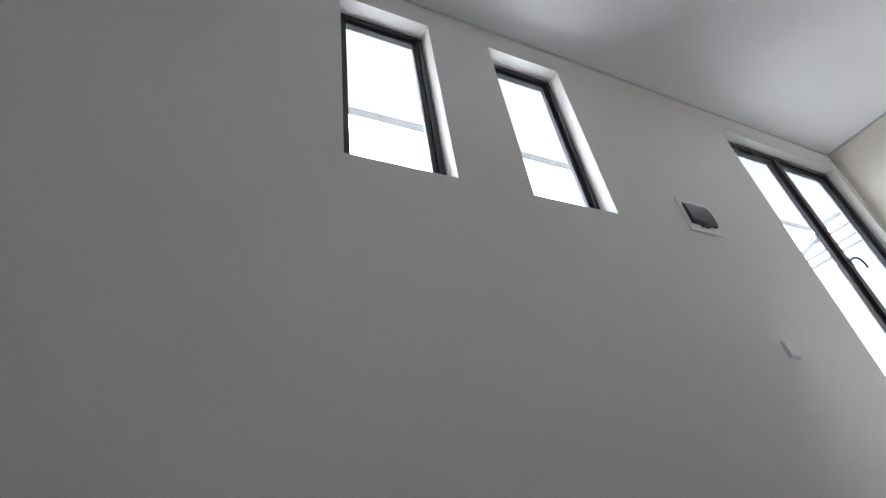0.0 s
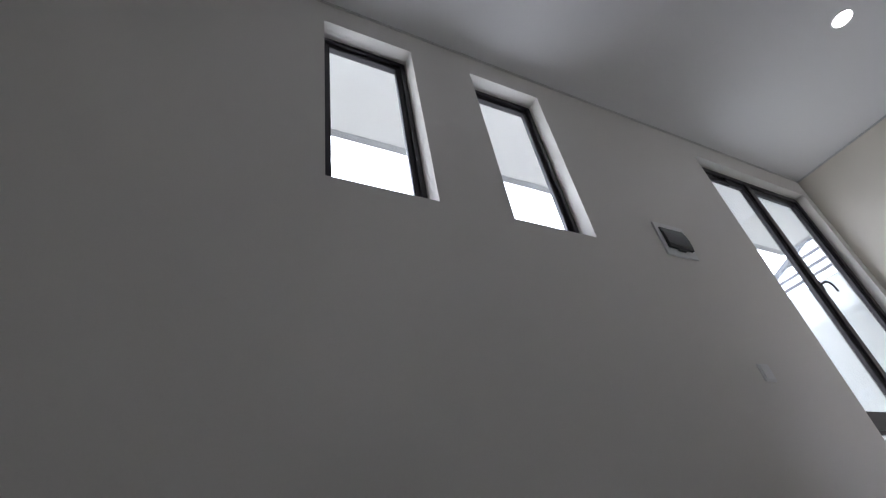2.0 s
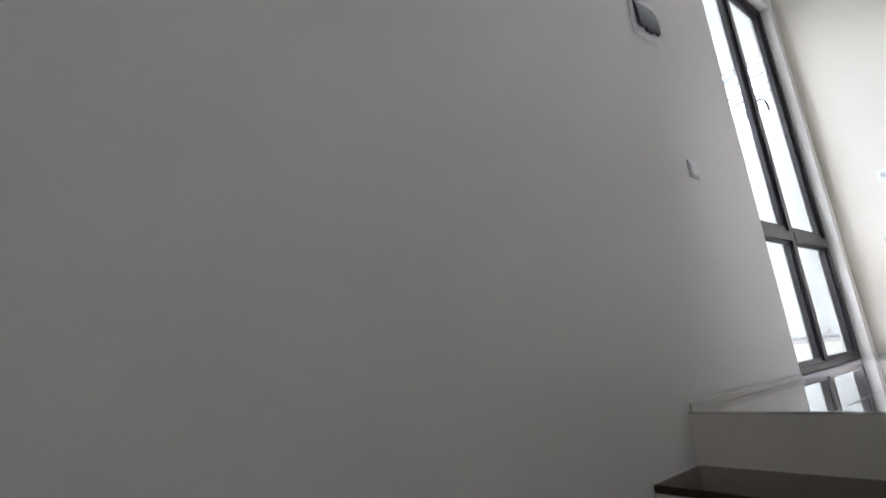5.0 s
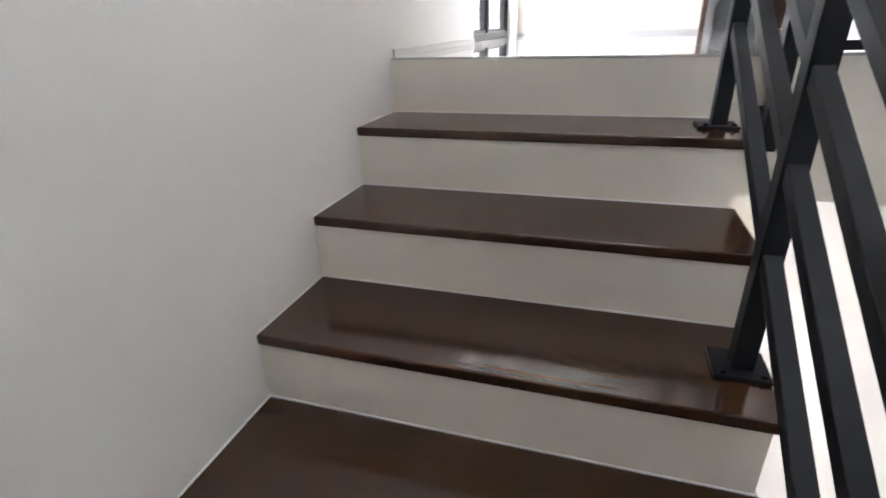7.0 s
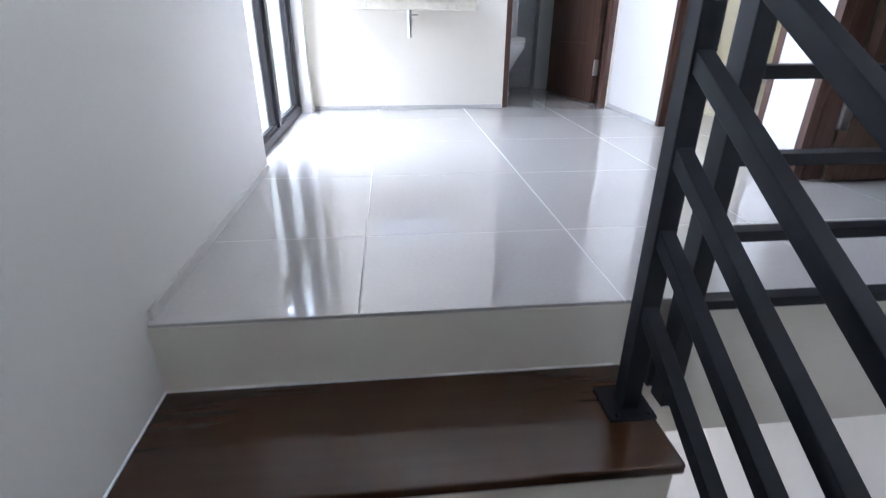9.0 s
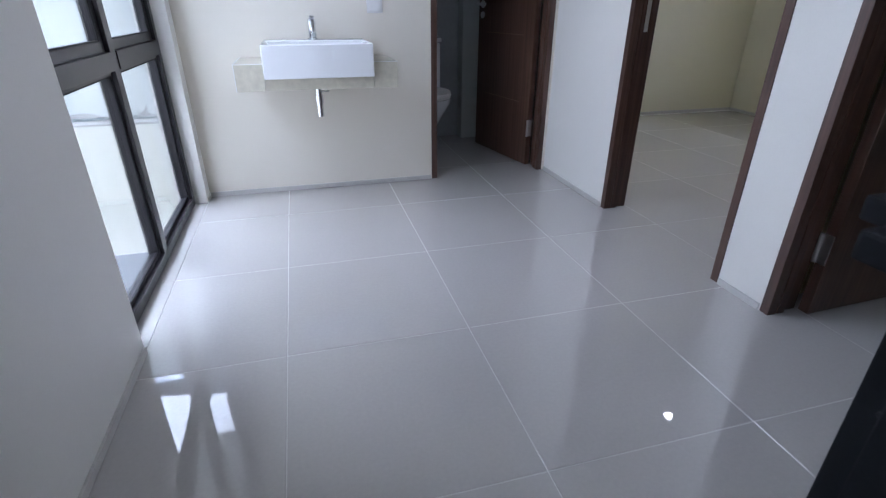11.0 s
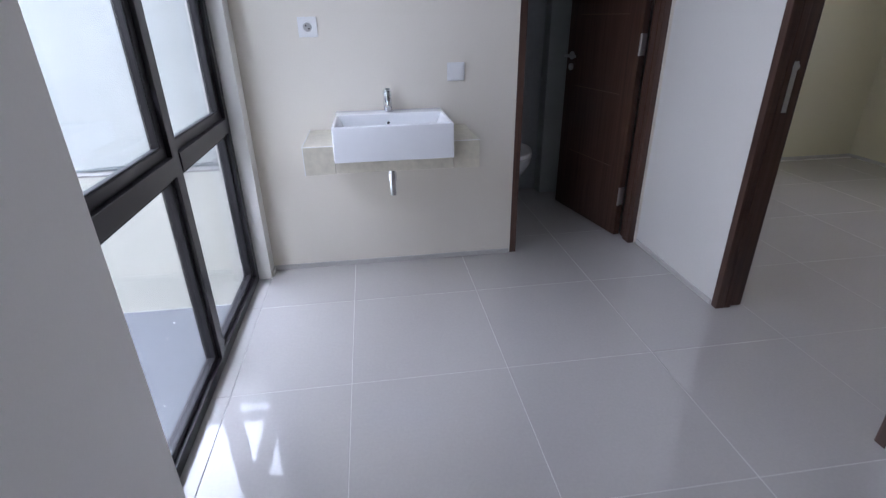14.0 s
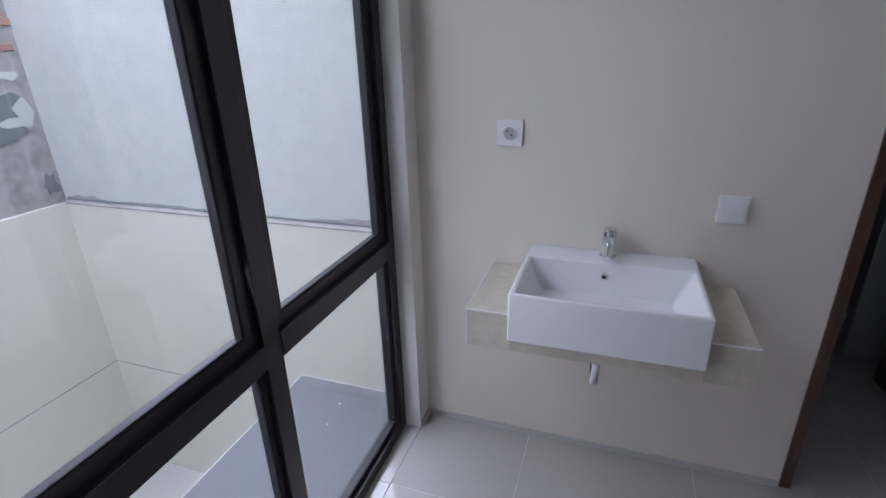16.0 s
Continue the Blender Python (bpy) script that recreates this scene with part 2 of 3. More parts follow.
def wall(axis, at, thick, us, zs, holes):
    """A wall sheet with thickness and real openings. axis x: it lies in x = at .. at + thick and runs in y."""
    us, zs = set(us), set(zs)
    for u0, u1, z0, z1 in holes:
        us |= {u0, u1}
        zs |= {z0, z1}
    us, zs = sorted(us), sorted(zs)

    def solid(i, j):
        if not (0 <= i < len(us) - 1 and 0 <= j < len(zs) - 1):
            return False
        u, z = (us[i] + us[i + 1]) / 2, (zs[j] + zs[j + 1]) / 2
        return not any(a < u < b and c < z < d for a, b, c, d in holes)

    bm, seen = bmesh.new(), {}

    def v(u, w, z):
        k = (round(u, 5), round(w, 5), round(z, 5))
        if k not in seen:
            seen[k] = bm.verts.new((w, u, z) if axis == "x" else (u, w, z))
        return seen[k]

    a, b = at, at + thick
    for i in range(len(us) - 1):
        for j in range(len(zs) - 1):
            if not solid(i, j):
                continue
            u0, u1, z0, z1 = us[i], us[i + 1], zs[j], zs[j + 1]
            bm.faces.new([v(u0, a, z0), v(u1, a, z0), v(u1, a, z1), v(u0, a, z1)])
            bm.faces.new([v(u0, b, z0), v(u0, b, z1), v(u1, b, z1), v(u1, b, z0)])
            if not solid(i - 1, j):
                bm.faces.new([v(u0, a, z0), v(u0, a, z1), v(u0, b, z1), v(u0, b, z0)])
            if not solid(i + 1, j):
                bm.faces.new([v(u1, a, z0), v(u1, b, z0), v(u1, b, z1), v(u1, a, z1)])
            if not solid(i, j - 1):
                bm.faces.new([v(u0, a, z0), v(u0, b, z0), v(u1, b, z0), v(u1, a, z0)])
            if not solid(i, j + 1):
                bm.faces.new([v(u0, a, z1), v(u1, a, z1), v(u1, b, z1), v(u0, b, z1)])
    bmesh.ops.recalc_face_normals(bm, faces=bm.faces)
    return bm


# ---- plan ----
CEIL, END, SIDE = 2.986, 2.70, 2.13          # ceiling height, basin wall, wall with the bedroom doors
WIN_Y0, WIN_Y1, WIN_TOP = 1.195, 2.60, 2.80   # tall window
RISE, GO, STAIR_W = 0.18, 0.30, 1.05
LOW = -3.24                                  # floor of the storey below
SMALL = ((-1.573, -1.10), (-0.728, -0.25))   # two small windows
SILL = 1.682
D1 = (1.338, 2.11)                           # bathroom doorway, along x
D2, D3 = (1.085, 1.965), (0.0, 0.872)        # bedroom doorways, along y
DOOR_H = 2.12

# ---- structure ----
# The lowest opening is unseen, added to let daylight into the storey below.
setting("wall_west", wall("x", -0.15, 0.15, (-2.75, 3.82), (LOW, CEIL), [(WIN_Y0, WIN_Y1, -0.012, WIN_TOP), (*SMALL[0], SILL, WIN_TOP), (*SMALL[1], SILL, WIN_TOP), (0.6, 2.2, LOW + 0.02, -1.1)]), SOFTWHITE, "soft white painted plaster wall beside the stair", "wall")
setting("wall_north", wall("y", END, 0.12, (0.0, SIDE), (LOW, CEIL), [(*D1, -0.012, DOOR_H)]), CREAM, "cream painted wall behind the basin", "wall")
setting("wall_east", wall("x", SIDE, 0.13, (-2.75, 3.82), (LOW, CEIL), [(*D2, -0.012, DOOR_H), (*D3, -0.012, DOOR_H)]), SOFTWHITE, "white painted wall with two bedroom doorways", "wall")
setting("wall_south", boxes((-0.15, SIDE + 0.13, -2.87, -2.75, LOW, CEIL)), SOFTWHITE, "soft white painted wall behind the landing", "wall")
setting("ceiling", boxes((-0.15, 5.3, -2.87, 4.5, CEIL, CEIL + 0.12)), WHITE, "white painted plasterboard ceiling", "ceiling")
setting("floor", boxes((0.0, SIDE + 0.13, 0.0, 3.82, -0.42, -0.010), (SIDE + 0.13, 5.18, -1.6, 4.32, -0.42, -0.010)), CREAM, "cream painted upper floor slab with bare edge", "floor")
setting("floor_lower", boxes((-0.15, SIDE + 0.13, -2.75, END, LOW - 0.1, LOW)), TILE, "pale tiled floor of the storey below", "floor")
setting("landing", boxes((0.0, SIDE, -2.75, -1.5, -1.28, -1.08)), TREAD, "dark brown stair landing", "landing")
# bathroom and bedrooms
setting("wall_bath", boxes((0.0, SIDE, 3.82, 3.94, 0, CEIL)), BATHTILE, "grey tiled back wall of the bathroom", "wall")
setting("wall_bath_side", boxes((0.9, 1.0, END + 0.12, 3.82, 0, CEIL)), BATHTILE, "grey tiled side wall of the bathroom", "wall")
# Pale column, added to make this corner strip lighter than the back wall.
setting("wall_bath_column", boxes((1.845, SIDE - 0.001, 3.70, 3.819, 0.001, CEIL - 0.001), bevel=0.003), PLASTER, "pale full-height column added in the bathroom corner", "wall")
setting("wall_bedroom_north", boxes((SIDE + 0.13, 5.18, 4.2, 4.32, 0, CEIL)), ROOMPAINT, "pale yellow painted bedroom wall", "wall")
# Opening is unseen, added and sized to set how much sky lights the bedroom.
setting("wall_bedroom_east", wall("x", 5.06, 0.12, (-1.6, 4.2), (0, CEIL), [(1.6, 2.4, 1.1, 1.9)]), ROOMPAINT, "pale yellow painted bedroom wall with an added unseen daylight opening", "wall")
setting("wall_bedroom_middle", boxes((SIDE + 0.13, 5.06, 0.93, 1.03, 0, CEIL)), ROOMPAINT, "pale painted wall between the bedrooms", "wall")
setting("wall_bedroom_south", boxes((SIDE + 0.13, 5.06, -1.6, -1.5, 0, CEIL)), ROOMPAINT, "pale painted bedroom wall", "wall")


# Solid strip whose grey stands in for the shade of a narrow ceiling gap.
setting("ceiling_gap_strip", boxes((0.0, 0.010, -2.74, END - 0.011, CEIL - 0.012, CEIL), (0.0, SIDE, END - 0.010, END, CEIL - 0.012, CEIL), bevel=0.001), GROUT, "narrow grey strip standing in for the shaded gap under the ceiling", "trim")


def skirting(*spans):
    for s in spans:
        setting("baseboard", boxes((*s, 0.0, 0.026), bevel=0.002), SKIRT, "thin grey tile skirting along the wall", "baseboard")


skirting((0.0, 0.009, 0.02, WIN_Y0 - 0.01), (0.0, 0.009, WIN_Y1 + 0.01, END - 0.009), (0.0, D1[0] - 0.006, END - 0.009, END), (SIDE - 0.009, SIDE, D2[1] + 0.006, END - 0.009), (SIDE - 0.009, SIDE, D3[1] + 0.006, D2[0] - 0.006),
         (SIDE + 0.13, 5.06, 4.19, 4.2), (5.05, 5.06, 1.03, 4.19))


# ---- staircase ----
def staircase():
    o = thing("staircase", (0.5, 0, 0), "cream painted concrete stair with dark brown treads", "staircase", kind="structure")
    for k in range(1, 7):
        y1 = -(k - 1) * GO
        if k > 1:
            part("riser", boxes((0.001, STAIR_W, y1, y1 + 0.05, -k * RISE, -(k - 1) * RISE - 0.027)), CREAM, o)
        if k < 6:
            part("tread", boxes((0.002, STAIR_W + 0.017, y1 - GO - 0.008, y1 - 0.001, -k * RISE - 0.026, -k * RISE), bevel=0.005), TREAD, o, "dark brown polished tread")
            # Thin white strips put the highlight along the tread joints into colour.
            part("joint_highlight", boxes((0.0, STAIR_W, y1 - 0.003, y1 + 0.0005, -k * RISE - 0.001, -k * RISE + 0.003)), PLASTIC, o, "white strip painted as a highlight along the joint")
            part("joint_highlight", boxes((0.0, 0.0045, y1 - GO + 0.002, y1 - 0.003, -k * RISE - 0.001, -k * RISE + 0.003)), PLASTIC, o, "white strip painted as a highlight along the joint")
            part("stringer", boxes((0.001, STAIR_W, y1 - GO + 0.051, y1 + (0.05 if k > 1 else -0.001), -k * RISE - 0.34, -k * RISE - 0.027)), CREAM, o)
    return o


staircase()


# ---- railings ----
STAIR_BARS = (0.698, 0.526, 0.372, 0.222, 0.060)   # heights of the bar centres at the top post
BARS = (0.680, 0.520, 0.359, 0.198, 0.035)


def stair_railing():
    o = thing("stair_railing", (1.02, -0.14, -RISE), "charcoal painted steel stair railing with sloping bars", "railing")
    slope = RISE / GO
    for y, k in ((-0.14, 1), (-0.755, 3), (-1.37, 5)):
        top = 0.82 + slope * (y + 0.14)
        p = part("post", boxes((1.0, 1.04, y - 0.02, y + 0.02, -k * RISE + 0.006, top), bevel=0.002), STEEL, o)
        part("base_plate", boxes((0.965, 1.068, y - 0.05, y + 0.05, -k * RISE, -k * RISE + 0.008), bevel=0.002), STEEL, p)
        for dx in (-0.035, 0.035):
            part("bolt", tube(bmesh.new(), (1.018 + dx, y - 0.038, -k * RISE + 0.008), (1.018 + dx, y - 0.038, -k * RISE + 0.015), 0.006, seg=6), STEEL, p)
    for h in STAIR_BARS:
        part("bar", beam(bmesh.new(), (1.02, -0.122, h + 0.028), (1.02, -1.43, h + 0.028 - slope * 1.308), 0.030, 0.030, 0.002), STEEL, o)
    part("handrail", beam(bmesh.new(), (1.02, -0.10, 0.847), (1.02, -1.46, 0.847 - slope * 1.36), 0.06, 0.03, 0.004), STEEL, o)
    part("handrail", boxes((0.99, 1.05, -0.14, -0.06, 0.832, 0.858), bevel=0.004), STEEL, o)
    return o


def gallery_railing():
    o = thing("gallery_railing", (1.16, -0.03, -0.25), "charcoal painted steel railing along the stairwell edge", "railing")
    for x in (1.174, 2.08):
        p = part("post", boxes((x - 0.021, x + 0.021, -0.072, -0.02, -0.26, 0.835), bevel=0.002), STEEL, o)
        part("bracket", boxes((x - 0.035, x + 0.035, -0.02, -0.001, -0.24, -0.14), bevel=0.002), STEEL, p)
    for h in BARS:
        part("bar", boxes((1.195, 2.059, -0.072, -0.034, h - 0.026, h - 0.002), bevel=0.002), STEEL, o)
    part("handrail", boxes((1.06, SIDE - 0.003, -0.07, -0.01, 0.838, 0.862), bevel=0.004), STEEL, o)
    return o


stair_railing()
gallery_railing()


# ---- windows ----
def pane_with_sash(o, y0, y1, z0, z1, w=0.032, name="sash", dx=0.0):
    s = part(name, boxes((dx - 0.112, dx - 0.080, y0, y1, z1 - w, z1), (dx - 0.112, dx - 0.080, y0, y1, z0, z0 + w), (dx - 0.112, dx - 0.080, y0, y0 + w, z0 + w, z1 - w), (dx - 0.112, dx - 0.080, y1 - w, y1, z0 + w, z1 - w), bevel=0.002), FRAME, o)
    g = 0.006
    part("gasket", boxes((dx - 0.088, dx - 0.0825, y0 + w, y1 - w, z1 - w - g, z1 - w), (dx - 0.088, dx - 0.0825, y0 + w, y1 - w, z0 + w, z0 + w + g), (dx - 0.088, dx - 0.0825, y0 + w, y0 + w + g, z0 + w + g, z1 - w - g), (dx - 0.088, dx - 0.0825, y1 - w - g, y1 - w, z0 + w + g, z1 - w - g)), RUBBER, s)
    p = part("pane", boxes((dx - 0.099, dx - 0.093, y0 + w - 0.004, y1 - w + 0.004, z0 + w - 0.004, z1 - w + 0.004)), GLASS, s, "clear glass pane")
    p.visible_shadow = False
    return s


def tall_window():
    o = thing("window_1", (-0.095, (WIN_Y0 + WIN_Y1) / 2, 0.0), "tall four-pane window in dark bronze aluminium", "window", kind="structure")
    a, b, f = WIN_Y0 + 0.002, WIN_Y1 - 0.002, 0.045
    x0, x1, top = -0.128, -0.065, WIN_TOP - 0.002
    m, t = 1.885, 0.825
    part("window_frame", boxes((x0, x1, a, a + f, 0.001, top), (x0, x1, b - f, b, 0.001, top), (x0, x1, a + f, b - f, top - f, top), (x0, x1, a + f, b - f, 0.001, f), bevel=0.002), FRAME, o)
    part("mullion", boxes((x0, x1, m - 0.03, m + 0.03, f, top - f), bevel=0.002), FRAME, o)
    part("transom", boxes((x0, x1 + 0.004, a + f, m - 0.03, t - 0.032, t + 0.032), (x0, x1 + 0.004, m + 0.03, b - f, t - 0.032, t + 0.032), bevel=0.002), FRAME, o)
    pane_with_sash(o, a + f, m - 0.03, t + 0.032, top - f, 0.036)
    s = pane_with_sash(o, m + 0.03, b - f, t + 0.032, top - f, 0.036, "casement")
    pane_with_sash(o, a + f, m - 0.03, f, t - 0.032, 0.015)
    pane_with_sash(o, m + 0.03, b - f, f, t - 0.032, 0.015)
    h = boxes((-0.080, -0.070, m + 0.036, m + 0.060, 1.76, 1.84), bevel=0.003)
    tube(h, (-0.070, m + 0.048, 1.81), (-0.035, m + 0.048, 1.81), 0.008, seg=12)
    for p, q in (((-0.036, m + 0.044, 1.806), (-0.028, m + 0.066, 1.796)), ((-0.028, m + 0.063, 1.798), (-0.025, m + 0.084, 1.768)), ((-0.025, m + 0.082, 1.772), (-0.025, m + 0.090, 1.726))):
        tube(h, p, q, 0.007, seg=10)
    part("handle", h, FRAME, s, "dark casement handle")


def small_window(n, y0, y1):
    o = thing("window_%d" % n, (-0.095, (y0 + y1) / 2, SILL), "small upright window in dark bronze aluminium", "window", "small windows above the stair", "structure")
    a, b, f = y0 + 0.002, y1 - 0.002, 0.026
    x0, x1, z0, z1 = -0.146, -0.083, SILL + 0.001, WIN_TOP - 0.002
    part("window_frame", boxes((x0, x1, a, a + f, z0, z1), (x0, x1, b - f, b, z0, z1), (x0, x1, a + f, b - f, z1 - f, z1), (x0, x1, a + f, b - f, z0, z0 + f), bevel=0.002), FRAME, o)
    pane_with_sash(o, a + f, b - f, z0 + f, z1 - f, 0.020, dx=-0.018)


tall_window()
small_window(2, *SMALL[0])
small_window(3, *SMALL[1])


# ---- doors ----
def jambs(o, place, w, h, d):
    """Two jambs and a head round an opening of width w in a wall of depth d, built along x from 0, facing -y."""
    t = 0.036
    for name, b in (("jamb", [(0, t, -0.004, d * 0.27, 0.001, h), (0, t - 0.006, d * 0.27, d * 0.31, 0.001, h), (0, t, d * 0.31, d * 0.55, 0.001, h), (0, t * 0.62, d * 0.55, d + 0.004, 0.001, h)]), ("jamb", [(w - t, w, -0.004, d * 0.27, 0.001, h), (w - t + 0.006, w, d * 0.27, d * 0.31, 0.001, h), (w - t, w, d * 0.31, d * 0.55, 0.001, h), (w - t * 0.62, w, d * 0.55, d + 0.004, 0.001, h)]),
                    ("head", [(t, w - t, -0.004, d * 0.55, h - t, h), (t, w - t, d * 0.55, d + 0.004, h - t * 0.62, h)])):
        bm = boxes(*b, bevel=0.002)
        bm.transform(place)
        part(name, bm, JAMBWOOD, o)


def leaf(o, m, w, h, side):
    """A flush door leaf with three pale grooves; hinged at its origin, running along +x, thickness towards +y."""
    bm = boxes((0.003, w, 0.0, 0.038, 0.008, h), bevel=0.002)
    bm.transform(m)
    d = part("door_leaf", bm, DOORWOOD, o)
    for z in (0.42, 0.84, 1.26, 1.68):
        bm = boxes((0.12, w - 0.12, -0.0008, 0.0, z - 0.0025, z + 0.0025), (0.12, w - 0.12, 0.038, 0.0388, z - 0.0025, z + 0.0025))
        bm.transform(m)
        part("groove", bm, INLAY, d)
    for z in (0.26, 1.11, 1.85):
        bm = boxes((-0.001, 0.003, 0.003, 0.036, z - 0.055, z + 0.055))
        tube(bm, (-0.004, side * 0.042 if side > 0 else -0.004, z - 0.055), (-0.004, side * 0.042 if side > 0 else -0.004, z + 0.055), 0.007, seg=12)
        bm.transform(m)
        part("hinge", bm, SATIN, d, "satin steel butt hinge")
    bm = bmesh.new()
    for s, y in ((-1, 0.0), (1, 0.038)):
        tube(bm, (w - 0.06, y, 1.02), (w - 0.06, y + s * 0.008, 1.02), 0.025)
        tube(bm, (w - 0.06, y + s * 0.008, 1.02), (w - 0.06, y + s * 0.05, 1.02), 0.009)
        beam(bm, (w - 0.05, y + s * 0.05, 1.02), (w - 0.17, y + s * 0.05, 1.02), 0.014, 0.018, 0.004)
        tube(bm, (w - 0.06, y, 0.95), (w - 0.06, y + s * 0.01, 0.95), 0.022)
    bm.transform(m)
    part("handle", bm, SATIN, d, "satin steel lever handle", True)


def doors():
    o = thing("door_1", (D1[0], END, 0), "open dark brown bathroom door in stained frame", "door", kind="structure")
    jambs(o, Matrix.Translation((D1[0], END, 0)), D1[1] - D1[0], DOOR_H, 0.12)
    leaf(o, pose(D1[1] - 0.034, END + 0.12, 0, 0, 0, 101), 0.70, DOOR_H - 0.04, 1)
    o = thing("door_2", (SIDE, D2[1], 0), "open dark brown bedroom door in stained frame", "door", kind="structure")
    jambs(o, pose(SIDE, D2[1], 0, 0, 0, -90), D2[1] - D2[0], DOOR_H, 0.13)
    leaf(o, pose(SIDE + 0.13, D2[0] + 0.034, 0, 0, 0, -1), 0.80, DOOR_H - 0.04, -1)
    strike = boxes((SIDE + 0.062, SIDE + 0.082, D2[1] - 0.0385, D2[1] - 0.0362, 0.90, 1.09), bevel=0.0005)
    tube(strike, (SIDE + 0.074, D2[1] - 0.040, 1.07), (SIDE + 0.074, D2[1] - 0.036, 1.07), 0.014)
    part("strike_plate", strike, SATIN, o, "satin steel strike plate")
    o = thing("door_3", (SIDE, D3[1], 0), "open dark brown bedroom door in stained frame", "door", kind="structure")
    jambs(o, pose(SIDE, D3[1], 0, 0, 0, -90), D3[1] - D3[0], DOOR_H, 0.13)
    leaf(o, pose(SIDE + 0.13, D3[1] - 0.075, 0, 0, 0, 2), 0.80, DOOR_H - 0.04, 1)


doors()


# ---- basin wall ----
def basin():
    o = thing("wash_basin", (0.684, 2.5, 0.69), "white rectangular ceramic semi-recessed wash basin", "wash basin")
    x0, x1, y0, y1, z0, z1 = 0.42, 0.947, 2.292, END - 0.001, 0.69, 0.845
    bm = boxes((x0, x1, y0, y1, z0, z1))
    bm.faces.ensure_lookup_table()
    top = max(bm.faces, key=lambda f: f.calc_center_median().z)
    inner = bmesh.ops.inset_region(bm, faces=[top], thickness=0.022)
    for v in top.verts:
        if v.co.y > 2.5:
            v.co.y -= 0.10
    down = bmesh.ops.extrude_discrete_faces(bm, faces=[top])["faces"][0]
    c = down.calc_center_median()
    for v in down.verts:
        v.co.x = c.x + (v.co.x - c.x) * 0.80
        v.co.y = c.y + (v.co.y - c.y) * 0.86
        v.co.z -= 0.105
    bmesh.ops.bevel(bm, geom=list(bm.edges), offset=0.007, segments=3, affect="EDGES", profile=0.6)
    part("bowl", bm, CERAMIC, o, smooth=True)
    bm = bmesh.new()
    tube(bm, (0.672, 2.578, 0.805), (0.672, 2.570, 0.803), 0.011)
    part("overflow_ring", bm, CHROME, o)
    # Solid dark disc instead of a bored overflow, its shade is in the colour.
    bm = bmesh.new()
    tube(bm, (0.672, 2.571, 0.8035), (0.672, 2.5692, 0.8028), 0.007)
    part("overflow_shade_disc", bm, HOLE_SHADE, o)
    bm = bmesh.new()
    tube(bm, (0.675, 2.45, 0.7405), (0.675, 2.45, 0.7445), 0.022)
    part("drain", bm, CHROME, o)

    t = thing("tap", (0.676, 2.645, 0.845), "chrome single lever basin tap", "tap")
    bm = bmesh.new()
    tube(bm, (0.676, 2.645, 0.844), (0.676, 2.645, 0.852), 0.027)
    tube(bm, (0.676, 2.645, 0.852), (0.676, 2.645, 0.918), 0.022, 0.020)
    tube(bm, (0.676, 2.645, 0.888), (0.676, 2.545, 0.873), 0.014, 0.011)
    part("body", bm, CHROME, t, smooth=True)
    bm = bmesh.new()
    tube(bm, (0.676, 2.645, 0.919), (0.676, 2.645, 0.943), 0.023, 0.019)
    beam(bm, (0.676, 2.64, 0.938), (0.676, 2.575, 0.958), 0.026, 0.010, 0.003)
    part("lever", bm, CHROME, t, smooth=True)

    s = thing("basin_shelf", (0.68, 2.5, 0.63), "cream stone-tiled shelf under the basin", "shelf")
    part("shelf_end", boxes((0.285, 0.4185, 2.33, END - 0.001, 0.632, 0.757), bevel=0.002), SHELFSTONE, s)
    part("shelf_end", boxes((0.9485, 1.07, 2.33, END - 0.001, 0.632, 0.757), bevel=0.002), SHELFSTONE, s)
    part("shelf_bottom", boxes((0.42, 0.947, 2.33, END - 0.001, 0.634, 0.689), bevel=0.002), SHELFSTONE, s)
    for e in ((0.2835, 0.2875, 2.3285, 2.3325, 0.632, 0.755), (0.2835, 0.4185, 2.3285, 2.3325, 0.7555, 0.759), (0.2835, 0.2875, 2.333, END - 0.002, 0.7555, 0.759), (0.9485, 1.0715, 2.3285, 2.3325, 0.7555, 0.759)):
        part("edge_trim", boxes(e), PLASTIC, s, "white tile edge trim")
    p = thing("waste_pipe", (0.672, 2.47, 0.47), "chrome basin waste pipe", "pipe")
    bm = bmesh.new()
    tube(bm, (0.672, 2.47, 0.634), (0.672, 2.47, 0.475), 0.016)
    part("pipe", bm, CHROME, p, smooth=True)
    bm = bmesh.new()
    tube(bm, (0.672, 2.47, 0.585), (0.672, 2.47, 0.548), 0.021)
    part("collar", bm, CHROME, p, smooth=True)
    part("lift_rod", tube(bmesh.new(), (0.672, 2.47, 0.603), (0.728, 2.47, 0.606), 0.005), CHROME, p, smooth=True)
    part("trap_arm", tube(bmesh.new(), (0.672, 2.47, 0.566), (0.672, END - 0.002, 0.566), 0.011), CHROME, p, smooth=True)


basin()


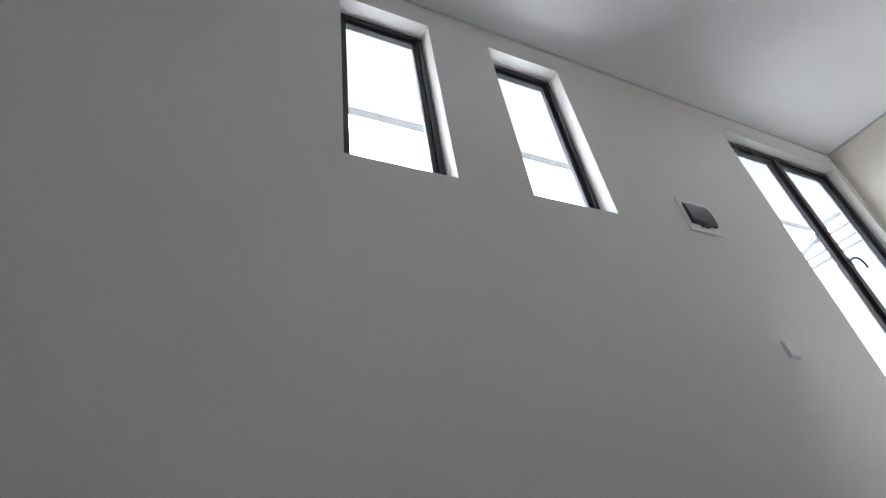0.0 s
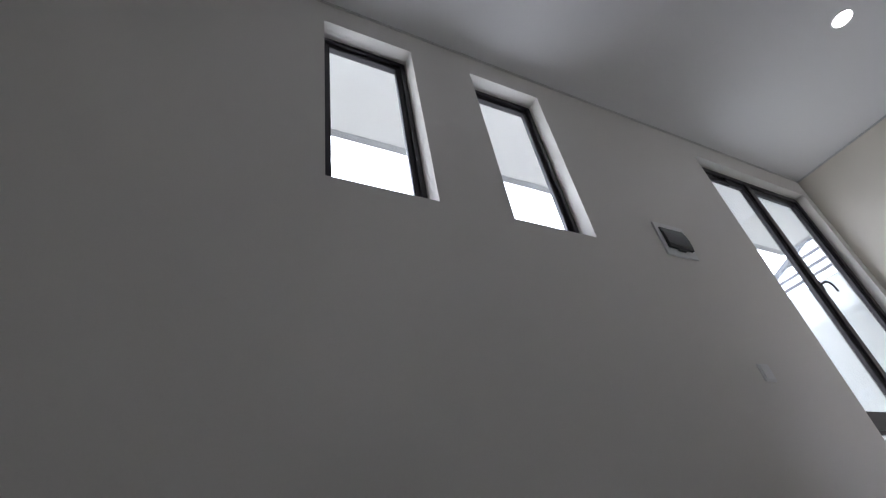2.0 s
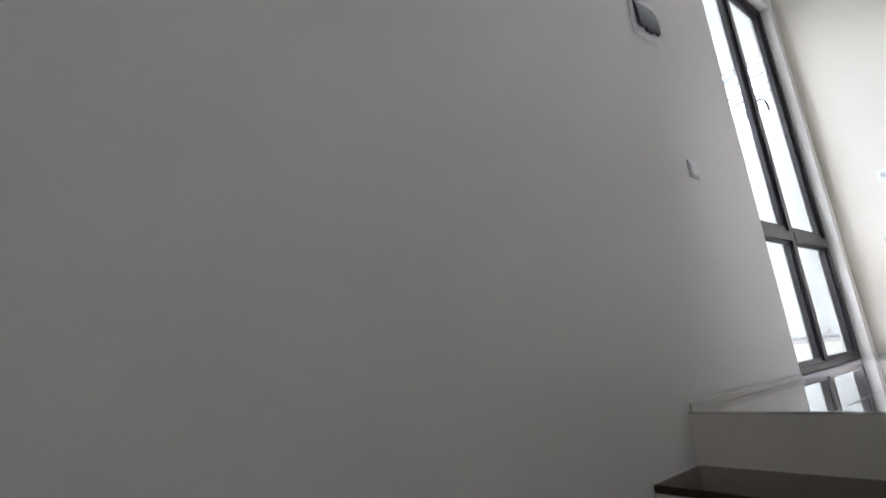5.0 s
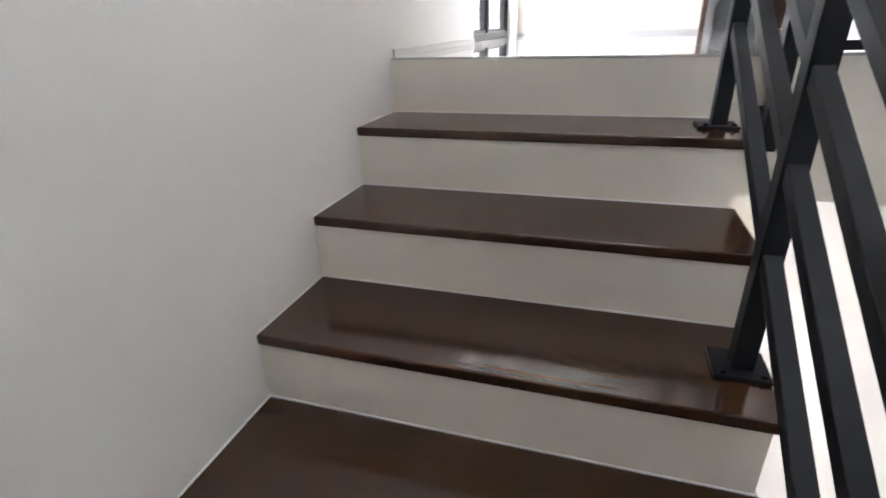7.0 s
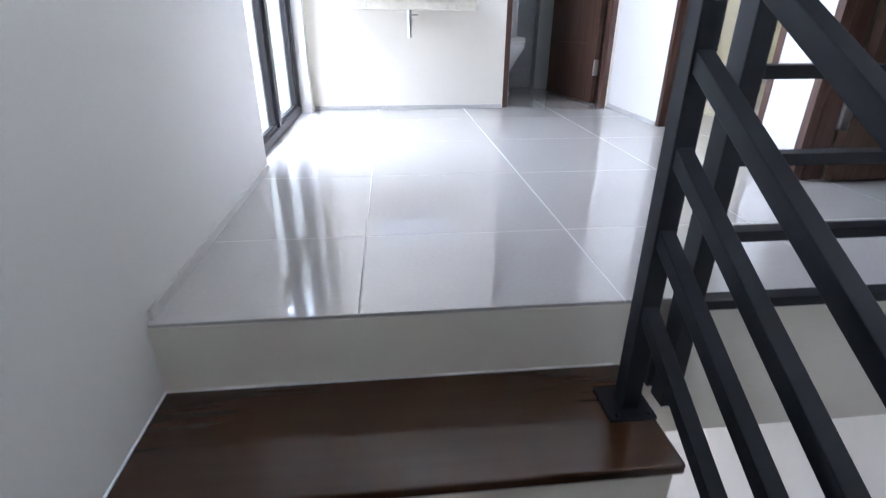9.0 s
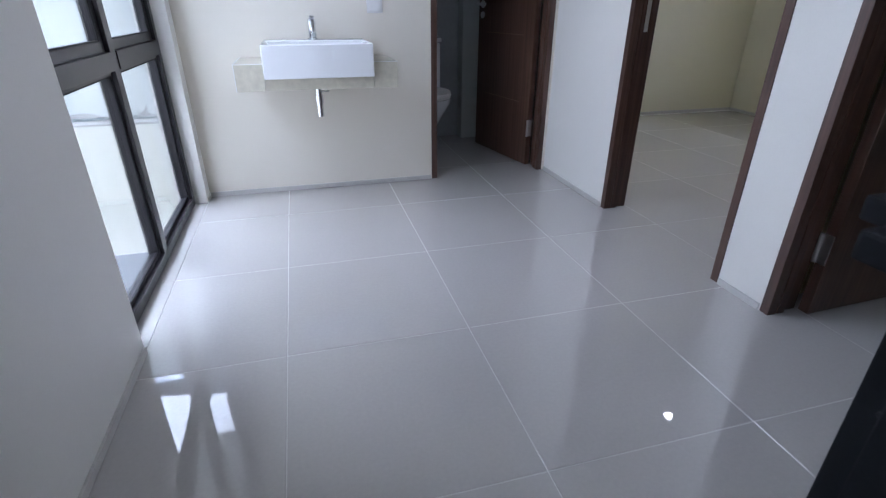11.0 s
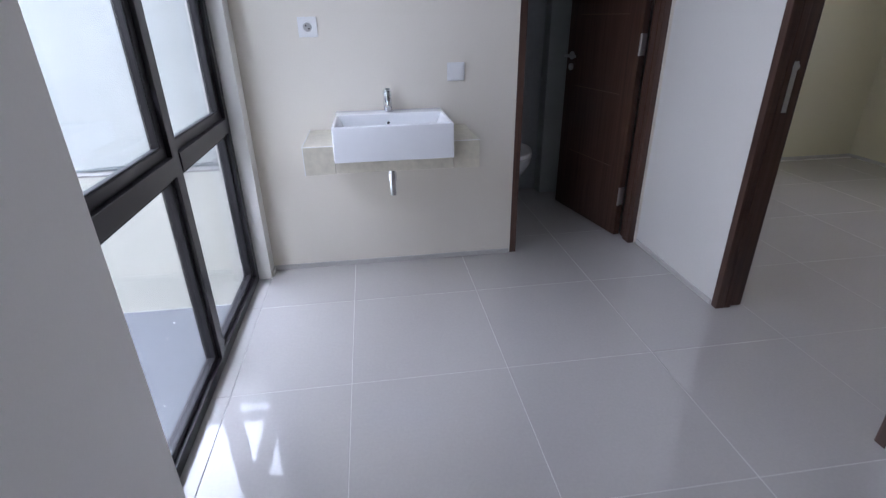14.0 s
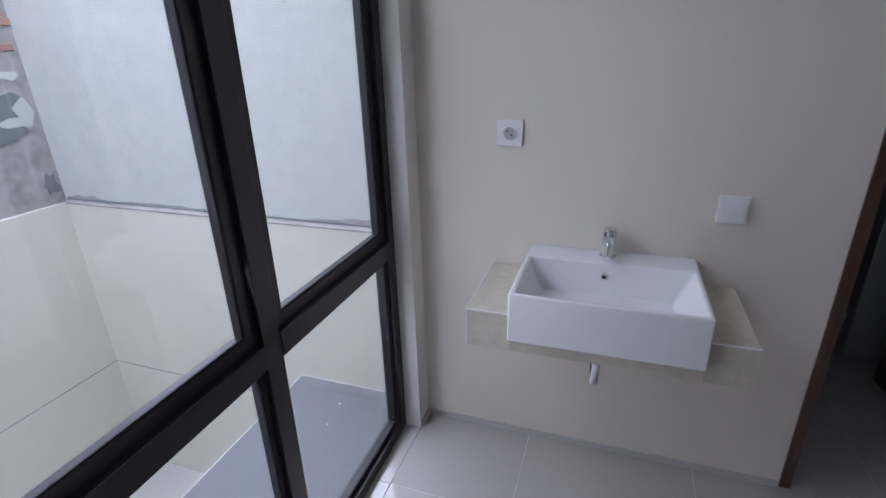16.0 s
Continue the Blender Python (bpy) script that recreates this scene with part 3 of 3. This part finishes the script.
def wall_plate(name, m, label, category, socket=False):
    """A square plate about 85 mm wide lying in the xz plane and facing -y, centred on m."""
    o = thing(name, m.translation, label, category)
    bm = boxes((-0.043, 0.043, -0.009, 0.0, -0.043, 0.043), bevel=0.003)
    bm.transform(m)
    part("plate", bm, PLASTIC, o)
    if socket:
        bm = bmesh.new()
        tube(bm, (0, -0.009, 0), (0, -0.0125, 0), 0.024, 0.022, 28)
        bm.transform(m)
        part("ring", bm, PLASTIC, o)
        bm = bmesh.new()
        tube(bm, (0, -0.0125, 0), (0, -0.0130, 0), 0.019, 0.019, 28)
        bm.transform(m)
        part("well", bm, SATIN, o, "grey socket well")
        # Pin openings are solid dark discs, coloured like the shade inside them.
        for x, z in ((-0.0067, 0.0067), (0.0067, -0.0067)):
            bm = tube(bmesh.new(), (x, -0.0130, z), (x, -0.0136, z), 0.0032, seg=10)
            bm.transform(m)
            part("pin_shade_disc", bm, HOLE_SHADE, o)
    else:
        bm = boxes((-0.034, 0.034, -0.0125, -0.0088, -0.034, 0.034), bevel=0.002)
        bm.transform(m)
        part("rocker", bm, PLASTIC, o)


wall_plate("power_socket", pose(0.333, END, 1.227), "white square power socket on the wall", "power socket", True)
wall_plate("light_switch", pose(1.022, END, 1.015), "white square light switch beside the doorway", "light switch")
wall_plate("light_switch", pose(0.0, 0.508, 1.028, 0, 0, 90), "white square light switch above the stair", "light switch")


def fuse_box():
    o = thing("fuse_box", (0, 0.36, 1.8), "white flush fuse box with smoked cover", "fuse box")
    part("surround", boxes((0.0, 0.012, 0.235, 0.475, 1.675, 1.90), bevel=0.004), PLASTIC, o)
    # the cover bulges forward and ends in a lip with a finger notch
    bm = bmesh.new()
    rows = []
    for i in range(11):
        k = i / 10
        x, z = 0.012 + 0.018 * math.sin(math.pi * min(0.86, 0.08 + 0.62 * k)), 1.862 - 0.142 * k
        rows.append([bm.verts.new((x, y, z)) for y in (0.262, 0.448)])
    back = [[bm.verts.new((0.0115, y, 1.862 - 0.142 * i / 10)) for y in (0.262, 0.448)] for i in range(11)]
    for i in range(10):
        bm.faces.new((rows[i][0], rows[i + 1][0], rows[i + 1][1], rows[i][1]))
        bm.faces.new((back[i][0], back[i + 1][0], rows[i + 1][0], rows[i][0]))
        bm.faces.new((back[i][1], rows[i][1], rows[i + 1][1], back[i + 1][1]))
    bm.faces.new((rows[0][0], rows[0][1], back[0][1], back[0][0]))
    bm.faces.new((rows[-1][0], back[-1][0], back[-1][1], rows[-1][1]))
    bmesh.ops.recalc_face_normals(bm, faces=bm.faces)
    part("cover", bm, SMOKE, o, "smoked translucent cover", True)
    part("notch", boxes((0.012, 0.024, 0.325, 0.385, 1.706, 1.7195), bevel=0.003), SMOKE, o)


fuse_box()


def downlight(x, y):
    o = thing("downlight", (x, y, CEIL), "round white recessed downlight, lit", "downlight", "ceiling downlights")
    bm = bmesh.new()
    tube(bm, (x, y, CEIL), (x, y, CEIL - 0.006), 0.068, 0.064, 32)
    part("trim_ring", bm, PLASTIC, o)
    part("diffuser", tube(bmesh.new(), (x, y, CEIL - 0.006), (x, y, CEIL - 0.008), 0.056, 0.056, 32), BULB, o)


downlight(1.11, 1.44)
downlight(4.03, 2.93)


# ---- bathroom ----
def toilet(x, y):
    o = thing("toilet", (x, y, 0), "white ceramic close-coupled toilet with closed lid", "toilet")
    part("cistern", boxes((x - 0.18, x + 0.18, y - 0.19, y - 0.005, 0.40, 0.76), bevel=0.02), CERAMIC, o)
    part("cistern_lid", boxes((x - 0.187, x + 0.187, y - 0.197, y - 0.003, 0.762, 0.792), bevel=0.008), CERAMIC, o)

    def ring(z, rx, ry, cy):
        return [(x + rx * math.cos(a), cy + ry * math.sin(a) * (1.0 if math.sin(a) < 0 else 0.8), z) for a in (i * math.tau / 28 for i in range(28))]

    def loft(rows):
        bm = bmesh.new()
        vs = [[bm.verts.new(p) for p in r] for r in rows]
        for a, b in zip(vs, vs[1:]):
            for i in range(28):
                bm.faces.new((a[i], a[(i + 1) % 28], b[(i + 1) % 28], b[i]))
        bm.faces.new(vs[0][::-1])
        bm.faces.new(vs[-1])
        return bm

    cy = y - 0.40
    part("pan", loft([ring(0.0, 0.095, 0.20, cy + 0.06), ring(0.05, 0.085, 0.19, cy + 0.06), ring(0.18, 0.085, 0.18, cy + 0.06), ring(0.27, 0.13, 0.22, cy + 0.03), ring(0.37, 0.185, 0.26, cy), ring(0.405, 0.188, 0.265, cy)]), CERAMIC, o, smooth=True)
    part("seat", loft([ring(0.407, 0.185, 0.262, cy), ring(0.425, 0.19, 0.268, cy), ring(0.428, 0.186, 0.264, cy)]), PLASTIC, o, smooth=True)
    part("seat_lid", loft([ring(0.43, 0.186, 0.264, cy), ring(0.446, 0.186, 0.262, cy), ring(0.454, 0.15, 0.22, cy)]), PLASTIC, o, smooth=True)


toilet(1.462, 3.80)

# ---- outside the windows ----
BACK, LEFTW, LEDGE = 4.5, -4.7, 0.10
setting("ground", boxes((-60, 60, -60, 60, LOW - 0.3, LOW - 0.1)), GROUND, "bare concrete yard between the houses", "ground")
setting("yard_wall_lower", boxes((LEFTW - 0.1, 0.0, BACK, BACK + 0.15, LOW - 0.1, LEDGE), (LEFTW - 0.15, LEFTW, -6, BACK + 0.15, LOW - 0.1, LEDGE)), OUTCREAM, "cream painted yard walls below the ledge", "wall")
setting("yard_wall_upper", boxes((LEFTW - 0.1, 0.0, BACK + 0.04, BACK + 0.19, LEDGE, 2.45)), PLASTER, "grey cement plaster neighbour wall", "wall")
setting("yard_wall_back", boxes((-2.3, 4.0, 5.27, 5.42, LOW, 3.14)), PLASTER, "grey plaster house wall set back behind", "wall")
# Unseen upper part is raised to 4.6 m to block sky from the yard.
setting("yard_wall_neighbour", boxes((LEFTW - 0.25, LEFTW - 0.05, -6, BACK + 0.04, LEDGE, 4.6)), CEMENT, "raw cement neighbour wall with flaking plaster", "wall")
# Unseen blocker, added to darken the yard by hiding the southern sky.
setting("yard_blocker_south", boxes((LEFTW - 0.05, -0.15, -4.7, -4.5, LOW - 0.1, 4.6)), OUTCREAM, "added unseen cream wall that blocks low sky from the yard", "wall")
setting("canopy_slab", boxes((-1.33, -0.15, 0.2, 3.56, -0.80, -0.69), bevel=0.006), SLABGREY, "grey waterproofed concrete canopy slab below the window", "canopy")
setting("eaves", boxes((-0.94, -0.15, -6, 4.13, 3.2, 3.3)), WHITE, "white painted eaves above the windows", "eaves")
setting("eaves_trim", boxes((-1.0, -0.94, -6, 4.13, 3.194, 3.3), (-1.0, -0.15, 4.13, 4.18, 3.194, 3.3)), SOFFIT, "weathered cement edge of the eaves", "trim")
setting("outer_wall", boxes((-0.15, 0.0, 3.82, BACK, LOW, 3.2), (-0.15, 0.0, -6, -2.75, LOW, 3.2)), OUTCREAM, "cream painted outer wall of the house", "wall")



def flake(bm, x, y, z, w, h, seed, thick=0.012):
    """An uneven flat patch lying against a wall x = const and facing +x."""
    rnd = random.Random(seed)
    ring = []
    for i in range(14):
        t = i * math.tau / 14
        r = rnd.uniform(0.42, 1.0)
        ring.append((y + math.cos(t) * w / 2 * r, z + math.sin(t) * h / 2 * r))
    front = [bm.verts.new((x + thick, a, b)) for a, b in ring]
    back = [bm.verts.new((x - 0.005, a, b)) for a, b in ring]
    bm.faces.new(front)
    for i in range(14):
        bm.faces.new((back[i], back[(i + 1) % 14], front[(i + 1) % 14], front[i]))
    return bm


def yard_details():
    xw = LEFTW - 0.05
    wall_raw = bpy.data.objects["yard_wall_neighbour"]
    for i, (y, z, w, h, mat) in enumerate(((4.12, 1.02, 0.85, 0.70, PLASTER), (4.22, 1.10, 0.50, 0.34, SLATE), (4.16, 0.84, 0.50, 0.30, SLATE), (3.75, 1.15, 0.40, 0.30, SLATE), (4.40, 1.36, 0.24, 0.14, PLASTER), (3.4, 0.7, 0.7, 0.4, PLASTER), (2.9, 1.3, 0.6, 0.5, SLATE), (4.44, 0.30, 0.20, 0.34, SLATE))):
        part("plaster_patch", flake(bmesh.new(), xw, y, z, w, h, i, 0.003 + 0.002 * i), mat, wall_raw)
    brick = mesh_of("brick", boxes((-0.03, 0.014, -0.10, 0.10, -0.03, 0.03), bevel=0.004), BRICK)
    rnd = random.Random(4)
    for r in range(12):
        for c in range(6):
            if rnd.random() < 0.72:
                b = new("brick", brick)
                b.parent = wall_raw
                b.matrix_basis = Matrix.Translation((xw + rnd.uniform(-0.006, 0.003), 3.32 + c * 0.215 + (r % 2) * 0.107, 1.46 + r * 0.072))
    # cement bead on the ledge: a low uneven band with a dark seam and a few trowelled smears
    rnd = random.Random(9)

    def band(y0, y1, z0, low, high, step):
        bm = bmesh.new()
        n = int(-LEFTW / step)
        tops, h = [], (low + high) / 2
        for i in range(n + 1):
            h = min(high, max(low, h + rnd.uniform(-1, 1) * (high - low) * 0.45))
            tops.append(h)
        rings = [[bm.verts.new((LEFTW * (1 - i / n) - 0.001, y, z)) for y, z in ((y0, z0 - 0.01), (y0, z0 + tops[i] * 0.15), (y0 * 0.5 + y1 * 0.5, z0 + tops[i] * 0.5), (y1, z0 + tops[i] * 1.1), (y1, z0 - 0.01))] for i in range(n + 1)]
        for a, b in zip(rings, rings[1:]):
            for j in range(5):
                bm.faces.new((a[j], a[(j + 1) % 5], b[(j + 1) % 5], b[j]))
        bm.faces.new(rings[0])
        bm.faces.new(rings[-1][::-1])
        bmesh.ops.recalc_face_normals(bm, faces=bm.faces)
        return bm

    ledge = setting("cement_ledge", band(BACK - 0.004, BACK + 0.041, LEDGE, 0.028, 0.055, 0.06), CEMENT, "uneven cement joint along the ledge", "trim")
    part("seam", band(BACK + 0.026, BACK + 0.0415, LEDGE + 0.040, 0.006, 0.024, 0.035), SLATE, ledge)
    for i, (x, z, w, h) in enumerate(((-2.50, 0.145, 0.16, 0.24), (-1.25, 0.14, 0.50, 0.16), (-0.72, 0.15, 0.16, 0.20), (-4.50, 0.13, 0.55, 0.16), (-3.6, 0.15, 0.14, 0.05), (-3.1, 0.145, 0.2, 0.04))):
        bm = flake(bmesh.new(), 0.0, 0.0, 0.0, w, h, 20 + i, 0.006)
        bm.transform(Matrix.Translation((x, BACK + 0.04, z)) @ Matrix.Rotation(radians(-90), 4, "Z"))
        part("cement_smear", bm, CEMENT, ledge)
    setting("wall_joint", boxes((LEFTW, 0.0, BACK - 0.003, BACK + 0.01, -1.857, -1.845), (LEFTW - 0.01, LEFTW + 0.003, -5.9, BACK - 0.003, -1.857, -1.845)), CEMENT, "thin dark construction joint in the yard walls", "trim")
    setting("slab_edge", boxes((-1.338, -1.331, 0.2, 3.568, -0.80, -0.688), (-1.331, -0.151, 3.561, 3.568, -0.80, -0.688), bevel=0.002), PLASTER, "pale painted rim of the canopy slab", "trim")
    rnd = random.Random(2)
    chips = bmesh.new()
    for i in range(16):
        px, py, r = rnd.uniform(-1.25, -0.3), rnd.uniform(1.2, 3.4), rnd.uniform(0.003, 0.008)
        box(chips, px, px + r * 1.8, py, py + r, -0.691, -0.687)
    tagged(part("paint_chips", chips, PLASTIC), "scattered white paint chips on the grey slab", "debris", kind="stuff")
    # hipped sheet roof of the house behind
    roof = thing("neighbour_roof", (-1.0, 5.3, 3.14), "translucent white sheet roof with dark battens and grey hip", "roof", kind="structure")
    ex, ey, ez, run = -2.35, 5.2, 3.15, 2.3
    corner, top = Vector((ex, ey, ez)), Vector((ex + run, ey + run, ez + run))
    for name, ring, mat in (("sheet", (corner, Vector((4.2, ey, ez)), Vector((4.2, ey + run, ez + run)), top), POLY), ("side_sheet", (corner, top, Vector((ex + run, ey + 5, ez + run)), Vector((ex, ey + 5, ez))), POLY)):
        bm = bmesh.new()
        up = [bm.verts.new(p) for p in ring]
        dn = [bm.verts.new(p - Vector((0, 0, 0.05))) for p in ring]
        bm.faces.new(up)
        bm.faces.new(dn[::-1])
        for i in range(4):
            bm.faces.new((up[i], up[(i + 1) % 4], dn[(i + 1) % 4], dn[i]))
        bmesh.ops.recalc_face_normals(bm, faces=bm.faces)
        part(name, bm, mat, roof)
    for d in (0.10, 0.31, 0.60, 0.92, 1.25, 1.6):
        part("batten", beam(bmesh.new(), (ex + d + 0.12, ey + d, ez + d + 0.02), (4.2, ey + d, ez + d + 0.015), 0.03, 0.035), SLABGREY, roof)
    part("hip_cap", beam(bmesh.new(), corner + Vector((0, 0, 0.02)), top + Vector((0, 0, 0.02)), 0.26, 0.06, 0.01), SLABGREY, roof)


yard_details()


# ---- floor tiles ----
def floor_tiles():
    bed = setting("floor_grout", boxes((0.001, SIDE + 0.06, 0.002, 4.19, -0.0095, -0.0008)), GROUT, "pale grout bed of the tiled floor", "floor")
    setting("floor_grout_bedroom", boxes((SIDE + 0.0605, 5.05, -1.49, 4.19, -0.0095, -0.0008)), JOINT, "tile-coloured grout bed of the bedroom floor", "floor")
    px, py = 0.61, 0.62
    cache, sills = {}, []
    xs = [0.0] + [0.445 + px * i for i in range(8)] + [5.05]
    ys = [-1.43 + py * j for j in range(10)]
    for x0, x1 in zip(xs, xs[1:]):
        for y0, y1 in zip(ys, ys[1:]):
            a, b = max(x0, 0.001), min(x1, 5.05)
            c, d = y0, min(y1, 4.19)
            sunk = a < 0.01 and c < WIN_Y1 and d > WIN_Y0
            if c < 0.0:
                if b < SIDE + 0.3:
                    c = max(c, 0.0005)
                elif a < SIDE + 0.13:
                    a = SIDE + 0.131
            if d - c < 0.02 or b - a < 0.02:
                continue
            if sunk:
                for c2, d2 in ((max(c, WIN_Y0 + 0.001), min(d, WIN_Y1 - 0.001)),):
                    sills.append((c2, d2))
            gap = 0.0004 if a > SIDE - 0.1 or c > END else 0.0012
            w, h = round(b - a - 2 * gap, 4), round(d - c - 2 * gap, 4)
            if (w, h) not in cache:
                bm = bmesh.new()
                e, z0, z1 = 0.0012, -0.008, 0.0
                base = [bm.verts.new(p) for p in ((-w / 2, -h / 2, z0), (w / 2, -h / 2, z0), (w / 2, h / 2, z0), (-w / 2, h / 2, z0))]
                mid = [bm.verts.new((v.co.x, v.co.y, z1 - e)) for v in base]
                top = [bm.verts.new((v.co.x * (1 - 2 * e / w), v.co.y * (1 - 2 * e / h), z1)) for v in base]
                for lo, hi in ((base, mid), (mid, top)):
                    for i in range(4):
                        bm.faces.new((lo[i], lo[(i + 1) % 4], hi[(i + 1) % 4], hi[i]))
                bm.faces.new(top)
                cache[(w, h)] = mesh_of("tile", bm, TILE)
            t = new("tile", cache[(w, h)])
            t.parent = bed
            t.matrix_basis = Matrix.Translation(((a + b) / 2, (c + d) / 2, 0.0))
    for c, d in sills:
        part("tile", boxes((-0.140, -0.001, c + 0.0012, d - 0.0012, -0.008, 0.0), bevel=0.001), TILE, bed)


floor_tiles()
